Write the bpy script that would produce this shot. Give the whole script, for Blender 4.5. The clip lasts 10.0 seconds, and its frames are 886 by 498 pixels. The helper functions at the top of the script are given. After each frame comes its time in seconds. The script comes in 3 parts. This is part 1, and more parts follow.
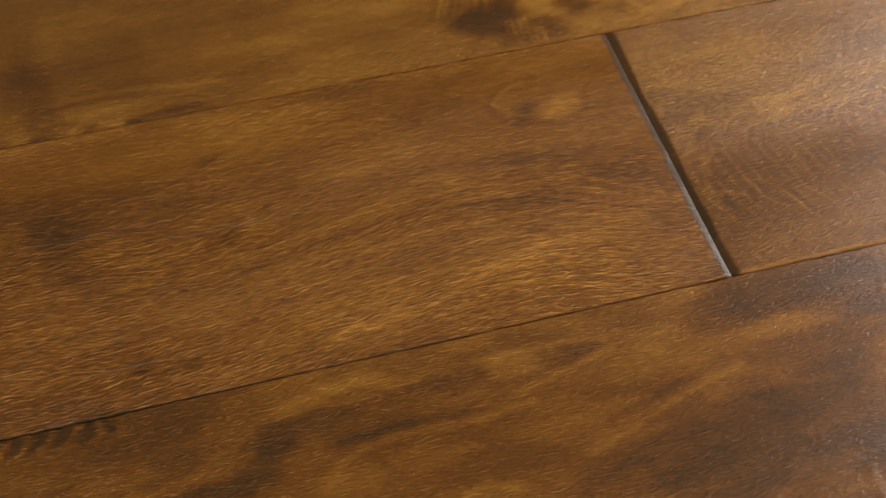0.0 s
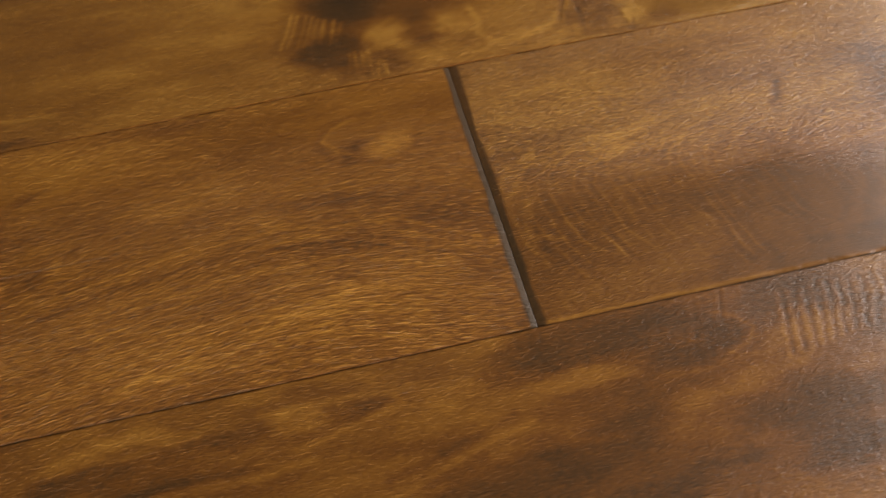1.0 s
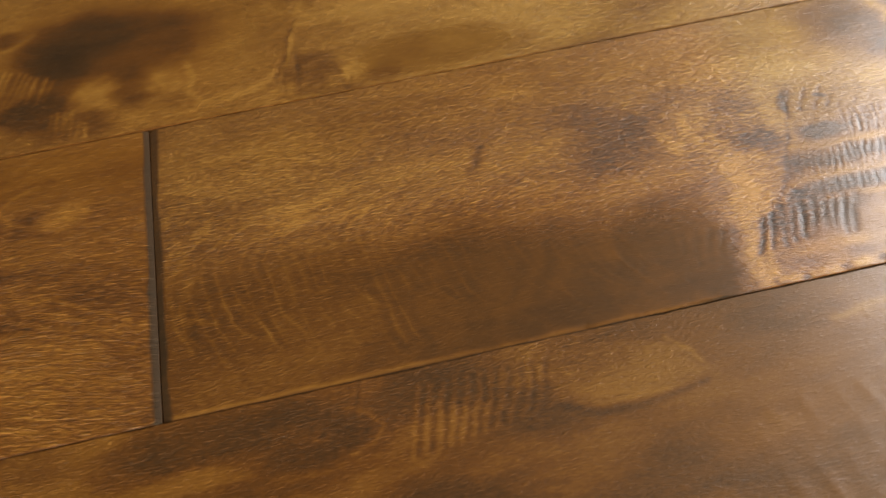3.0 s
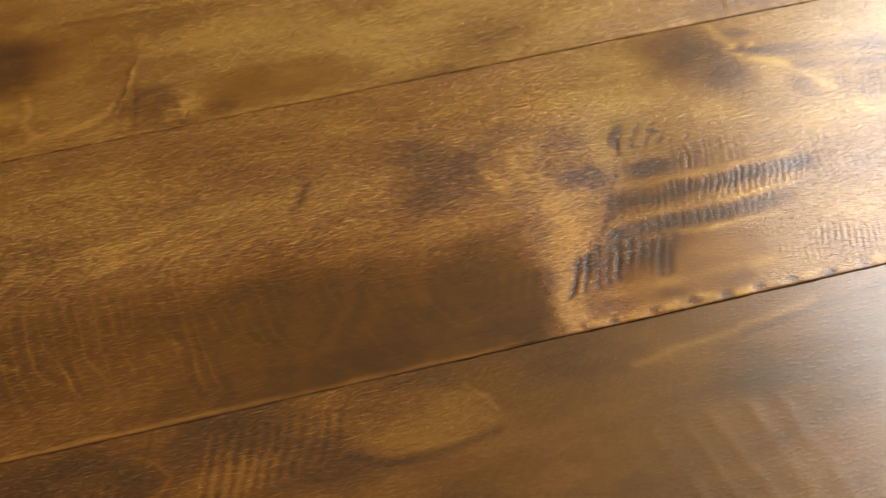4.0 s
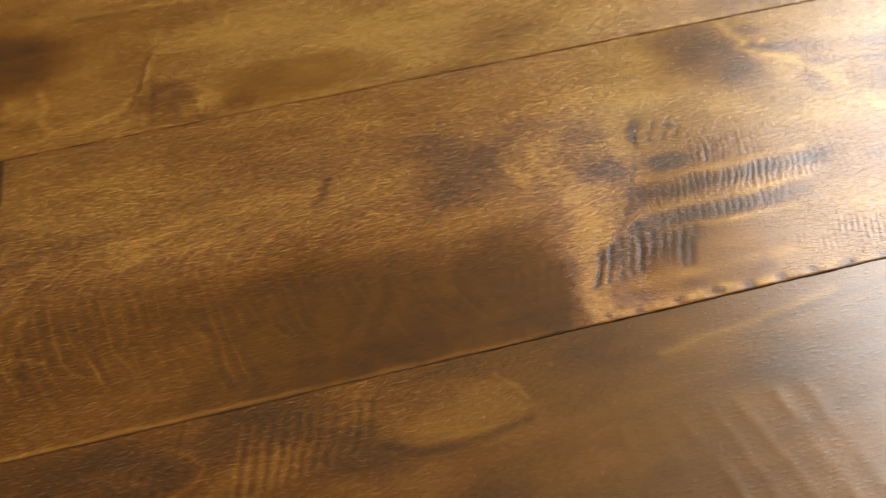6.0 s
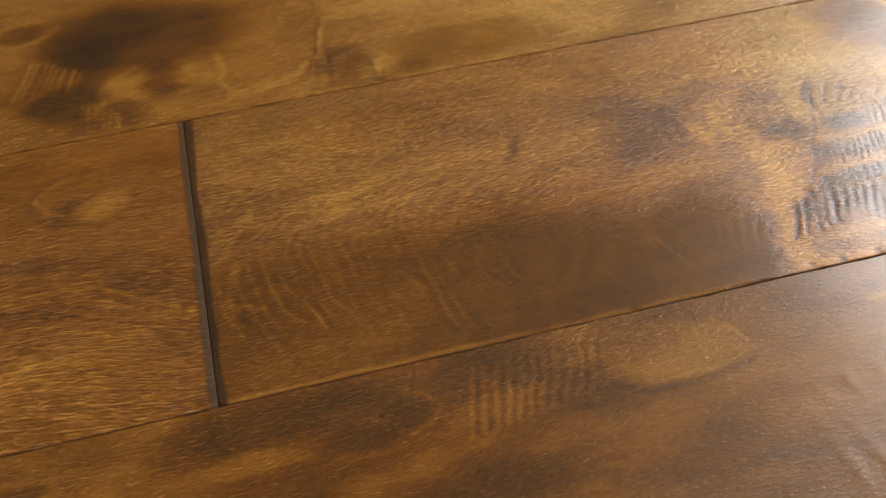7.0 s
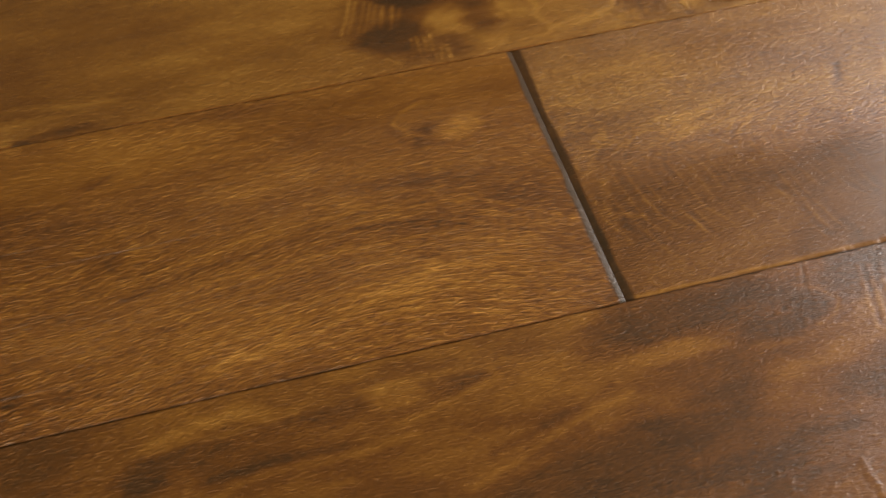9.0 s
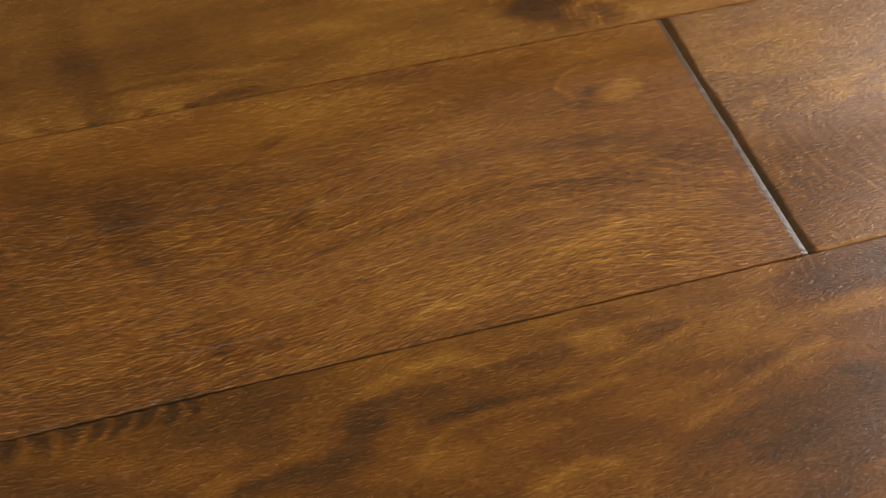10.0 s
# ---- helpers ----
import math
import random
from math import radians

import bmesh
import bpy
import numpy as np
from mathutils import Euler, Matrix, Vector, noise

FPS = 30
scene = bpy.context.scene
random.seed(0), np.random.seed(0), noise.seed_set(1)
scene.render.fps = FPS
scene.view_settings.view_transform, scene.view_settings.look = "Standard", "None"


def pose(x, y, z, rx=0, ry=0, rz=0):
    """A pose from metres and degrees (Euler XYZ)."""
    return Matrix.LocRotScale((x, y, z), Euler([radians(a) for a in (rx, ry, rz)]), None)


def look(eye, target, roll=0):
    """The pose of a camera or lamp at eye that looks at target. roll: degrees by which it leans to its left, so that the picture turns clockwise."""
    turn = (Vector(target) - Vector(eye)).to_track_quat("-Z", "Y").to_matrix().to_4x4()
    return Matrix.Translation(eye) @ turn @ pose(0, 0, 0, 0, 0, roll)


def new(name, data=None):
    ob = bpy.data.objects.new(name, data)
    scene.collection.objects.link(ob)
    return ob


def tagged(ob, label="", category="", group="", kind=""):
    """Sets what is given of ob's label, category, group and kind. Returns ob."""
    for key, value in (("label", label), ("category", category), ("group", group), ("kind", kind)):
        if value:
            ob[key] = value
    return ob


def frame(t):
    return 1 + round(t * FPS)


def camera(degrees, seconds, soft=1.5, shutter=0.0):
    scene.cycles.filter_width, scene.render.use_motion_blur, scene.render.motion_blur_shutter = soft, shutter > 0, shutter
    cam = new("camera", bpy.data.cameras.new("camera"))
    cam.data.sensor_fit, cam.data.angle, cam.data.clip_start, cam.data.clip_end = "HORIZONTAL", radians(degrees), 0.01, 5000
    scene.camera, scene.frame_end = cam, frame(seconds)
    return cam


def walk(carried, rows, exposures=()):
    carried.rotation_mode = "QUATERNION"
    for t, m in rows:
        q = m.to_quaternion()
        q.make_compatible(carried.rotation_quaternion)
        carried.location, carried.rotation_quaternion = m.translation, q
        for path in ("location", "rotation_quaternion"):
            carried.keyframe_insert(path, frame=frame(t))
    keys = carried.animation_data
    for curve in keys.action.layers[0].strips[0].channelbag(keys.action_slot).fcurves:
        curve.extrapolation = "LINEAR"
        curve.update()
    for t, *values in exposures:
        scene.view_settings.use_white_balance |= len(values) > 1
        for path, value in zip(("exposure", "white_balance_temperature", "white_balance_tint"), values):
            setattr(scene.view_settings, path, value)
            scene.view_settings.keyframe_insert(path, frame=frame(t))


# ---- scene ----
cam = camera(48.1, 10.0, soft=1.5)
walk(cam, [
    (0, pose(-0.1250, -0.1692, 0.2645, 38.14, 2.57, -13.24)),
    (0.5, pose(-0.0934, -0.1684, 0.2640, 38.18, 2.73, -13.06)),
    (1, pose(-0.0547, -0.1665, 0.2620, 38.25, 2.99, -12.80)),
    (1.5, pose(-0.0226, -0.1652, 0.2610, 38.23, 3.28, -12.60)),
    (2, pose(0.0112, -0.1626, 0.2599, 38.12, 3.57, -12.46)),
    (2.5, pose(0.0413, -0.1598, 0.2585, 37.97, 3.71, -12.20)),
    (2.7, pose(0.0531, -0.1595, 0.2577, 38.12, 3.72, -12.22)),
    (3.8, pose(0.1117, -0.1592, 0.2628, 37.74, 3.35, -12.86)),
    (4, pose(0.1290, -0.1587, 0.2607, 37.92, 3.46, -12.70)),
    (4.5, pose(0.1561, -0.1568, 0.2587, 37.97, 3.58, -12.56)),
    (4.9, pose(0.1724, -0.1537, 0.2583, 37.75, 3.07, -12.95)),
    (5, pose(0.1686, -0.1555, 0.2593, 37.92, 3.04, -13.11)),
    (5.1, pose(0.1653, -0.1550, 0.2574, 38.04, 2.95, -13.02)),
    (5.2, pose(0.1585, -0.1539, 0.2566, 37.97, 2.83, -12.94)),
    (6.3, pose(0.0887, -0.1612, 0.2620, 38.26, 2.09, -14.08)),
    (6.5, pose(0.0699, -0.1592, 0.2604, 38.15, 1.79, -14.05)),
    (7, pose(0.0363, -0.1624, 0.2584, 38.71, 1.74, -14.16)),
    (7.5, pose(-0.0002, -0.1635, 0.2572, 38.84, 1.78, -14.22)),
    (8, pose(-0.0303, -0.1640, 0.2580, 38.65, 1.84, -14.15)),
    (8.5, pose(-0.0648, -0.1655, 0.2581, 38.74, 1.85, -14.23)),
    (9, pose(-0.0946, -0.1665, 0.2579, 38.80, 1.80, -14.35)),
    (9.5, pose(-0.1297, -0.1672, 0.2568, 38.93, 1.52, -14.49)),
    (10, pose(-0.1623, -0.1672, 0.2577, 38.76, 1.29, -14.68)),
], exposures=[(0.0, 0.0), (10.0, 0.0)])
cam.data.dof.use_dof = True
cam.data.dof.focus_distance = 0.328
cam.data.dof.aperture_fstop = 13.0

# ---- light: an unseen lamp beside the panel, an added fill lamp, and their bounce ----
EAST, SOUTH = 0.52, -1.5          # inner faces of the two unseen walls that hold the lamps
world = bpy.data.worlds.new("world")
world.use_nodes = True
scene.world = world
sky = world.node_tree.nodes.new("ShaderNodeTexSky")
sky.sky_type, sky.sun_disc, sky.sun_elevation, sky.sun_rotation = "NISHITA", False, radians(40), radians(90)
world.node_tree.links.new(sky.outputs[0], world.node_tree.nodes["Background"].inputs[0])
world.node_tree.nodes["Background"].inputs[1].default_value = 0.1

SIDE_Y0, SIDE_Y1, SIDE_Z0, SIDE_Z1 = -0.04, 0.42, 0.10, 0.51       # unseen opening beside the panel, placed by the sheen it leaves on the wood
BIG_X0, BIG_X1, BIG_Z0, BIG_Z1 = -1.7, 0.45, 0.30, 1.80         # opening added behind the camera for fill light


def opening_lamp(width, height, watts, colour, eye, target):
    lamp = bpy.data.lights.new("unseen_lamp", "AREA")
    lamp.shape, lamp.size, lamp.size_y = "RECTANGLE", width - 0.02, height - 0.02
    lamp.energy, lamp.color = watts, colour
    new("unseen_lamp", lamp).matrix_world = look(eye, target)


SIDE_Y, SIDE_Z, BIG_X, BIG_Z = (SIDE_Y0 + SIDE_Y1) / 2, (SIDE_Z0 + SIDE_Z1) / 2, (BIG_X0 + BIG_X1) / 2, (BIG_Z0 + BIG_Z1) / 2
opening_lamp(SIDE_Y1 - SIDE_Y0, SIDE_Z1 - SIDE_Z0, 5.6, (0.97, 0.98, 1.0), (EAST + 0.03, SIDE_Y, SIDE_Z), (0, SIDE_Y, SIDE_Z))
# added fill: lifts the diffuse light without a sheen of its own
opening_lamp(BIG_X1 - BIG_X0, BIG_Z1 - BIG_Z0, 64.0, (1.0, 0.92, 0.70), (BIG_X, SOUTH - 0.03, BIG_Z), (BIG_X, 0, BIG_Z))


# ---- materials ----
def nodes_of(name):
    m = bpy.data.materials.new(name)
    m.use_nodes = True
    return m, m.node_tree.nodes, m.node_tree.links


def math_node(N, Lk, op, a, b):
    n = N.new("ShaderNodeMath")
    n.operation = op
    for k, v in enumerate((a, b)):
        if isinstance(v, (int, float)):
            n.inputs[k].default_value = v
        else:
            Lk.new(v, n.inputs[k])
    return n.outputs[0]


def plain(name, colour, rough=0.6, grain=200.0, amount=0.04):
    m, N, Lk = nodes_of(name)
    b = N["Principled BSDF"]
    b.inputs["Roughness"].default_value = rough
    tex = N.new("ShaderNodeTexNoise")
    tex.inputs["Scale"].default_value, tex.inputs["Detail"].default_value = grain, 5
    co = N.new("ShaderNodeTexCoord")
    Lk.new(co.outputs["Object"], tex.inputs["Vector"])
    ramp = N.new("ShaderNodeValToRGB")
    ramp.color_ramp.elements[0].color = (*[c * (1 - amount) for c in colour], 1)
    ramp.color_ramp.elements[1].color = (*[min(1, c * (1 + amount)) for c in colour], 1)
    Lk.new(tex.outputs[0], ramp.inputs[0])
    Lk.new(ramp.outputs[0], b.inputs["Base Color"])
    bump = N.new("ShaderNodeBump")
    bump.inputs["Strength"].default_value, bump.inputs["Distance"].default_value = 0.1, 0.001
    Lk.new(tex.outputs[0], bump.inputs["Height"])
    Lk.new(bump.outputs[0], b.inputs["Normal"])
    return m


def wood():
    """Stained, brushed and lacquered wood. Each plank carries two fields: grain (its bent grain lines) and tone (light and dark stain)."""
    m, N, Lk = nodes_of("stained_wood")
    b = N["Principled BSDF"]
    g = N.new("ShaderNodeAttribute")
    g.attribute_name = "grain"
    tone = N.new("ShaderNodeAttribute")
    tone.attribute_name = "tone"

    def streak(along, across, detail, rough=0.55, warp=0.0):
        mp = N.new("ShaderNodeMapping")
        mp.inputs["Scale"].default_value = (along, across, 1)
        Lk.new(g.outputs["Vector"], mp.inputs["Vector"])
        t = N.new("ShaderNodeTexNoise")
        t.inputs["Scale"].default_value, t.inputs["Detail"].default_value = 1.0, detail
        t.inputs["Roughness"].default_value, t.inputs["Distortion"].default_value = rough, warp
        Lk.new(mp.outputs[0], t.inputs["Vector"])
        return math_node(N, Lk, "SUBTRACT", t.outputs[0], 0.5)

    calm = N.new("ShaderNodeAttribute")
    calm.attribute_name = "calm"
    lively = math_node(N, Lk, "SUBTRACT", 1.0, calm.outputs["Fac"])
    fine = streak(280, 1900, 3, 0.6)
    mid = streak(30, 330, 4, 0.6, 0.4)
    mottle = streak(300, 800, 4, 0.7, 0.5)
    big = streak(14, 70, 4, 0.55, 0.8)
    dash_tex = streak(190, 1350, 2, 0.5, 0.3)
    dash = N.new("ShaderNodeMapRange")                # short raised flecks along the grain, their glints put into the colour
    for key, v in (("From Min", 0.07), ("From Max", 0.17)):
        dash.inputs[key].default_value = v
    Lk.new(dash_tex, dash.inputs["Value"])
    dash = dash.outputs[0]
    s = math_node(N, Lk, "MULTIPLY", fine, 0.74)
    for tex, amount in ((mid, 0.30), (mottle, 0.60), (dash, 0.13)):
        s = math_node(N, Lk, "ADD", s, math_node(N, Lk, "MULTIPLY", tex, amount))
    s = math_node(N, Lk, "MULTIPLY", s, lively)
    s = math_node(N, Lk, "ADD", s, math_node(N, Lk, "MULTIPLY", big, 0.22))
    s = math_node(N, Lk, "ADD", s, tone.outputs["Fac"])
    ramp = N.new("ShaderNodeValToRGB")
    e = ramp.color_ramp.elements
    e[0].position, e[0].color = 0.0, (0.022, 0.0145, 0.0072, 1)
    e[1].position, e[1].color = 1.0, (0.41, 0.205, 0.036, 1)
    for p, c in ((0.25, (0.066, 0.0305, 0.0085, 1)), (0.50, (0.150, 0.057, 0.0088, 1)), (0.75, (0.255, 0.111, 0.0160, 1))):
        k = e.new(p)
        k.color = c
    Lk.new(s, ramp.inputs[0])
    gold = N.new("ShaderNodeAttribute")              # from reddish to golden wood; the tint also takes in some of the sheen
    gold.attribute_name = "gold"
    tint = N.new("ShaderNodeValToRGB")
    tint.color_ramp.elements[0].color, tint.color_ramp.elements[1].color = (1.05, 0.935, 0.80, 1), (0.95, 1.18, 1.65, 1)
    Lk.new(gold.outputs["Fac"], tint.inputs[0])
    mix = N.new("ShaderNodeMix")
    mix.data_type, mix.blend_type = "RGBA", "MULTIPLY"
    mix.inputs[0].default_value = 1.0
    Lk.new(ramp.outputs[0], mix.inputs[6])
    Lk.new(tint.outputs[0], mix.inputs[7])
    end_grey = N.new("ShaderNodeAttribute")              # bevels at the cut ends, mixed towards grey
    end_grey.attribute_name = "end_grey"
    grey = N.new("ShaderNodeMix")
    grey.data_type = "RGBA"
    grey.inputs[7].default_value = (0.066, 0.049, 0.032, 1)
    Lk.new(end_grey.outputs["Fac"], grey.inputs[0])
    Lk.new(mix.outputs[2], grey.inputs[6])
    Lk.new(grey.outputs[2], b.inputs["Base Color"])
    r = math_node(N, Lk, "ADD", math_node(N, Lk, "MULTIPLY", mottle, 0.3), 0.48)
    Lk.new(r, b.inputs["Roughness"])
    worn = N.new("ShaderNodeAttribute")              # little lacquer is left in the narrow joints
    worn.attribute_name = "worn"
    Lk.new(math_node(N, Lk, "SUBTRACT", 1.0, worn.outputs["Fac"]), b.inputs["Coat Weight"])
    brushed = N.new("ShaderNodeMapRange")            # the lacquer is dull over brushed grain, glossy where scraped smooth
    for key, v in (("From Min", 0.0), ("From Max", 1.4), ("To Min", 0.22), ("To Max", 0.34)):
        brushed.inputs[key].default_value = v
    Lk.new(lively, brushed.inputs["Value"])
    Lk.new(brushed.outputs[0], b.inputs["Coat Roughness"])
    b.inputs["Metallic"].default_value = 0.4          # the fibres throw back a coloured lustre
    b.inputs["Specular IOR Level"].default_value = 0.2
    b.inputs["Coat IOR"].default_value = 1.58
    h = math_node(N, Lk, "ADD", math_node(N, Lk, "MULTIPLY", fine, 0.8), math_node(N, Lk, "MULTIPLY", mottle, 0.5))
    h = math_node(N, Lk, "ADD", h, math_node(N, Lk, "MULTIPLY", dash, 0.35))
    h = math_node(N, Lk, "MULTIPLY", h, lively)
    bump = N.new("ShaderNodeBump")
    bump.inputs["Strength"].default_value, bump.inputs["Distance"].default_value = 0.9, 0.0008
    Lk.new(h, bump.inputs["Height"])
    Lk.new(bump.outputs[0], b.inputs["Normal"])
    film = N.new("ShaderNodeBump")                   # the lacquer follows the brushed grain more softly
    film.inputs["Strength"].default_value, film.inputs["Distance"].default_value = 0.6, 0.0005
    Lk.new(h, film.inputs["Height"])
    Lk.new(film.outputs[0], b.inputs["Coat Normal"])
    return m


WOOD = wood()
WHITE = plain("white_paper", (0.86, 0.86, 0.85), 0.7, 300, 0.02)
WALL = plain("wall_paint", (0.13, 0.105, 0.08), 0.8, 120, 0.03)


# ---- fields on the wood ----
def lattice(ix, iy, seed):
    h = (ix.astype(np.int64) * 374761393 + iy.astype(np.int64) * 668265263 + seed * 1442695041) & 0xFFFFFFFF
    h = ((h ^ (h >> 13)) * 1274126177) & 0xFFFFFFFF
    return ((h ^ (h >> 16)) & 0xFFFF) / 32767.5 - 1.0


def value_noise(x, y, seed):
    ix, iy = np.floor(x), np.floor(y)
    fx, fy = x - ix, y - iy
    fx, fy = fx * fx * (3 - 2 * fx), fy * fy * (3 - 2 * fy)
    a, b = lattice(ix, iy, seed), lattice(ix + 1, iy, seed)
    c, d = lattice(ix, iy + 1, seed), lattice(ix + 1, iy + 1, seed)
    return (a * (1 - fx) + b * fx) * (1 - fy) + (c * (1 - fx) + d * fx) * fy


def fractal(x, y, seed, octaves=4):
    return sum(value_noise(x * 2 ** k, y * 2 ** k, seed + 17 * k) * 0.55 ** k for k in range(octaves))


def ease(v, a, b):
    """0 below a, 1 above b, smooth between."""
    k = np.clip((v - a) / (b - a), 0, 1)
    return k * k * (3 - 2 * k)


class Field:
    """The wood of one plank: height, stain tone and bent grain over a grid of x and y."""

    def __init__(self, x, y, seed):
        self.x, self.y, self.seed = x, y, seed
        self.xs, self.ys = x[0], y[:, 0]
        self.dice = random.Random(seed)
        self.rx = x + 0.0025 * fractal(x * 90, y * 120, seed + 5, 4)     # ragged copies for uneven outlines
        self.ry = y + 0.0011 * fractal(x * 90, y * 140, seed + 6, 4)
        self.lx = x + 0.0005 * fractal(x * 150, y * 150, seed + 5, 3)    # and slightly uneven ones for streaks
        self.ly = y + 0.0005 * fractal(x * 120, y * 160, seed + 6, 3)
        self.tone = 0.5 + 0.06 * fractal(x * 14, y * 45, seed, 4)
        self.v = y + 0.004 * fractal(x * 9, y * 22, seed + 2, 2)
        self.calm = np.zeros_like(x)
        self.gold = np.zeros_like(x)
        self.u = x.copy()
        self.z = 0.00010 * fractal(x * 12, y * 55, seed + 3, 3)

    def spot(self, cx, cy, rx, ry, turn=0.0, soft=0.5, part_of=slice(None)):
        """1 inside a ragged ellipse, falling to 0 at its rim over the share soft of its radius."""
        c, s = math.cos(radians(turn)), math.sin(radians(turn))
        dx, dy = self.rx[part_of] - cx, self.ry[part_of] - cy
        d = np.hypot((dx * c + dy * s) / rx, (dy * c - dx * s) / ry)
        return np.clip((1 + soft / 2 - d) / soft, 0, 1)

    def window(self, x0, x1, y0, y1):
        """The part of the grid between these bounds."""
        return slice(*np.searchsorted(self.ys, (y0, y1))), slice(*np.searchsorted(self.xs, (x0, x1)))

    def stain(self, cx, cy, rx, ry, amount, turn=0.0, soft=0.8):
        r = (1 + soft) * max(rx, ry) + 0.008
        w = self.window(cx - r, cx + r, cy - r, cy + r)
        self.tone[w] += 0.8 * amount * self.spot(cx, cy, rx, ry, turn, soft, w)

    def smooth(self, cx, cy, rx, ry, amount, turn=0.0, soft=0.8):
        """Scraped smooth: less figure shows."""
        w = amount * self.spot(cx, cy, rx, ry, turn, soft)
        self.calm = self.calm * (1 - w) + w

    def knot(self, cx, cy, r, lift=0.004):
        """Bends the grain round a knot."""
        d2 = ((self.x - cx) / (2.2 * r)) ** 2 + ((self.y - cy) / r) ** 2
        self.v += lift * np.sign(self.y - cy) * np.exp(-d2)

    def chatter(self, cx, cy, rx, ry, pitch, depth, turn=0.0, dark=0.15, lean=0.0, soft=0.7):
        """Ridges left by a scraper: turn is the patch's, lean the ridges' slant from straight across the plank."""
        w = self.spot(cx, cy, rx, ry, turn, soft)
        u = (self.x - cx) - math.tan(radians(lean)) * (self.y - cy) + 0.0006 * value_noise(self.x * 150, self.y * 150, self.seed + 9)
        wave = np.sin(2 * math.pi * u / pitch)
        gate = np.clip(0.6 + 0.8 * value_noise(self.x * 110, self.y * 260, self.seed + 11), 0, 1)
        self.z += depth * wave * w * gate
        self.tone -= 0.7 * dark * np.clip(-wave, 0, 1) * w * gate

    def wavelets(self, cx, cy, rx, ry, pitch, depth, tone, slope=0.0, turn=0.0, soft=0.7, length=0.008):
        """Short wavy ripples along the grain: slope is their lean from the plank's length."""
        w = self.spot(cx, cy, rx, ry, turn, soft)
        v = self.y - slope * self.x + 0.0013 * value_noise(self.x * 120, self.y * 160, self.seed + 21) + 0.0006 * value_noise(self.x * 330, self.y * 330, self.seed + 23)
        wave = np.sin(2 * math.pi * v / pitch)
        gate = np.clip(0.35 + 1.2 * value_noise(self.x / length, (self.y - slope * self.x) / (0.9 * pitch), self.seed + 25), 0, 1)
        self.z += depth * wave * w * gate
        self.tone += tone * wave * w * gate

    def line(self, points, width, amount, depth=0.0, broken=0.0):
        """A streak along a few points: lighter or darker, with depth a groove too; broken: the share of it that fades in and out."""
        px, py, r = [p[0] for p in points], [p[1] for p in points], 3 * width + 0.002
        part_of = self.window(min(px) - r, max(px) + r, min(py) - r, max(py) + r)
        lx, ly = self.lx[part_of], self.ly[part_of]
        best = np.full(lx.shape, 1e9)
        for (ax, ay), (bx, by) in zip(points, points[1:]):
            ex, ey = bx - ax, by - ay
            k = np.clip(((lx - ax) * ex + (ly - ay) * ey) / (ex * ex + ey * ey), 0, 1)
            best = np.minimum(best, np.hypot(lx - ax - k * ex, ly - ay - k * ey))
        w = np.exp(-(best / width) ** 2)
        if broken:
            w = w * np.clip(1 - broken + 2 * broken * value_noise(lx * 120, ly * 120, self.seed + 31), 0, 1.3)
        self.tone[part_of] += 0.7 * amount * w
        self.z[part_of] -= depth * w

    def comb(self, first, last, count, width, amount, depth=0.0, stray=0.0008):
        """A row of uneven strokes, from the first (bottom, top) to the last."""
        d = self.dice
        for k in range(count):
            q = k / max(1, count - 1)
            (ax, ay), (bx, by) = [tuple(u + (v - u) * q + d.uniform(-stray, stray) for u, v in zip(p, r)) for p, r in zip(first, last)]
            bend = d.uniform(-0.6, 0.6) * stray
            g = d.uniform(0.55, 1.25)
            self.line([(ax, ay), ((ax + bx) / 2 + bend, (ay + by) / 2), (bx, by)], width * d.uniform(0.8, 1.25), amount * g, depth * g, 0.35)

    def clouds(self, along, across, amount, sharp=3.0):
        """Patches of light and dark stain with fairly crisp rims."""
        self.tone += amount * np.tanh(sharp * fractal(self.rx * along, self.ry * across, self.seed + 41, 4))


# ---- the place ----
def part(name, bm, material, parent, label=""):
    me = bpy.data.meshes.new(name)
    bm.to_mesh(me)
    bm.free()
    me.materials.append(material)
    ob = new(name, me)
    ob.parent = parent
    return tagged(ob, label)


def box(bm, x0, x1, y0, y1, z0, z1):
    r = bmesh.ops.create_cube(bm, size=1.0, matrix=Matrix.LocRotScale(((x0 + x1) / 2, (y0 + y1) / 2, (z0 + z1) / 2), None, (x1 - x0, y1 - y0, z1 - z0)))
    return r["verts"]


def slab(name, label, material, *size):
    bm = bmesh.new()
    box(bm, *size)
    return tagged(part(name, bm, material, None, label), kind="structure")


THICK = 0.0125
ROOM = (-1.8, EAST, SOUTH, 1.9, 1.9)      # west, east, south, north, top
BASE, HIGH, SKIN = -THICK - 0.05, ROOM[4] + 0.1, 0.06
slab("ground", "matt white seamless paper under the plank panel", WHITE, ROOM[0], ROOM[1], ROOM[2], ROOM[3], BASE, -THICK)
slab("ceiling", "plain dim painted ceiling", WALL, ROOM[0], ROOM[1], ROOM[2], ROOM[3], ROOM[4], HIGH)
slab("wall_west", "plain dim painted wall", WALL, ROOM[0] - SKIN, ROOM[0], ROOM[2], ROOM[3], BASE, HIGH)
slab("wall_north", "plain dim painted wall", WALL, ROOM[0] - SKIN, ROOM[1] + SKIN, ROOM[3], ROOM[3] + SKIN, BASE, HIGH)
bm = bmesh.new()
box(bm, EAST, EAST + SKIN, ROOM[2], SIDE_Y0, BASE, HIGH)
box(bm, EAST, EAST + SKIN, SIDE_Y1, ROOM[3], BASE, HIGH)
box(bm, EAST, EAST + SKIN, SIDE_Y0, SIDE_Y1, BASE, SIDE_Z0)
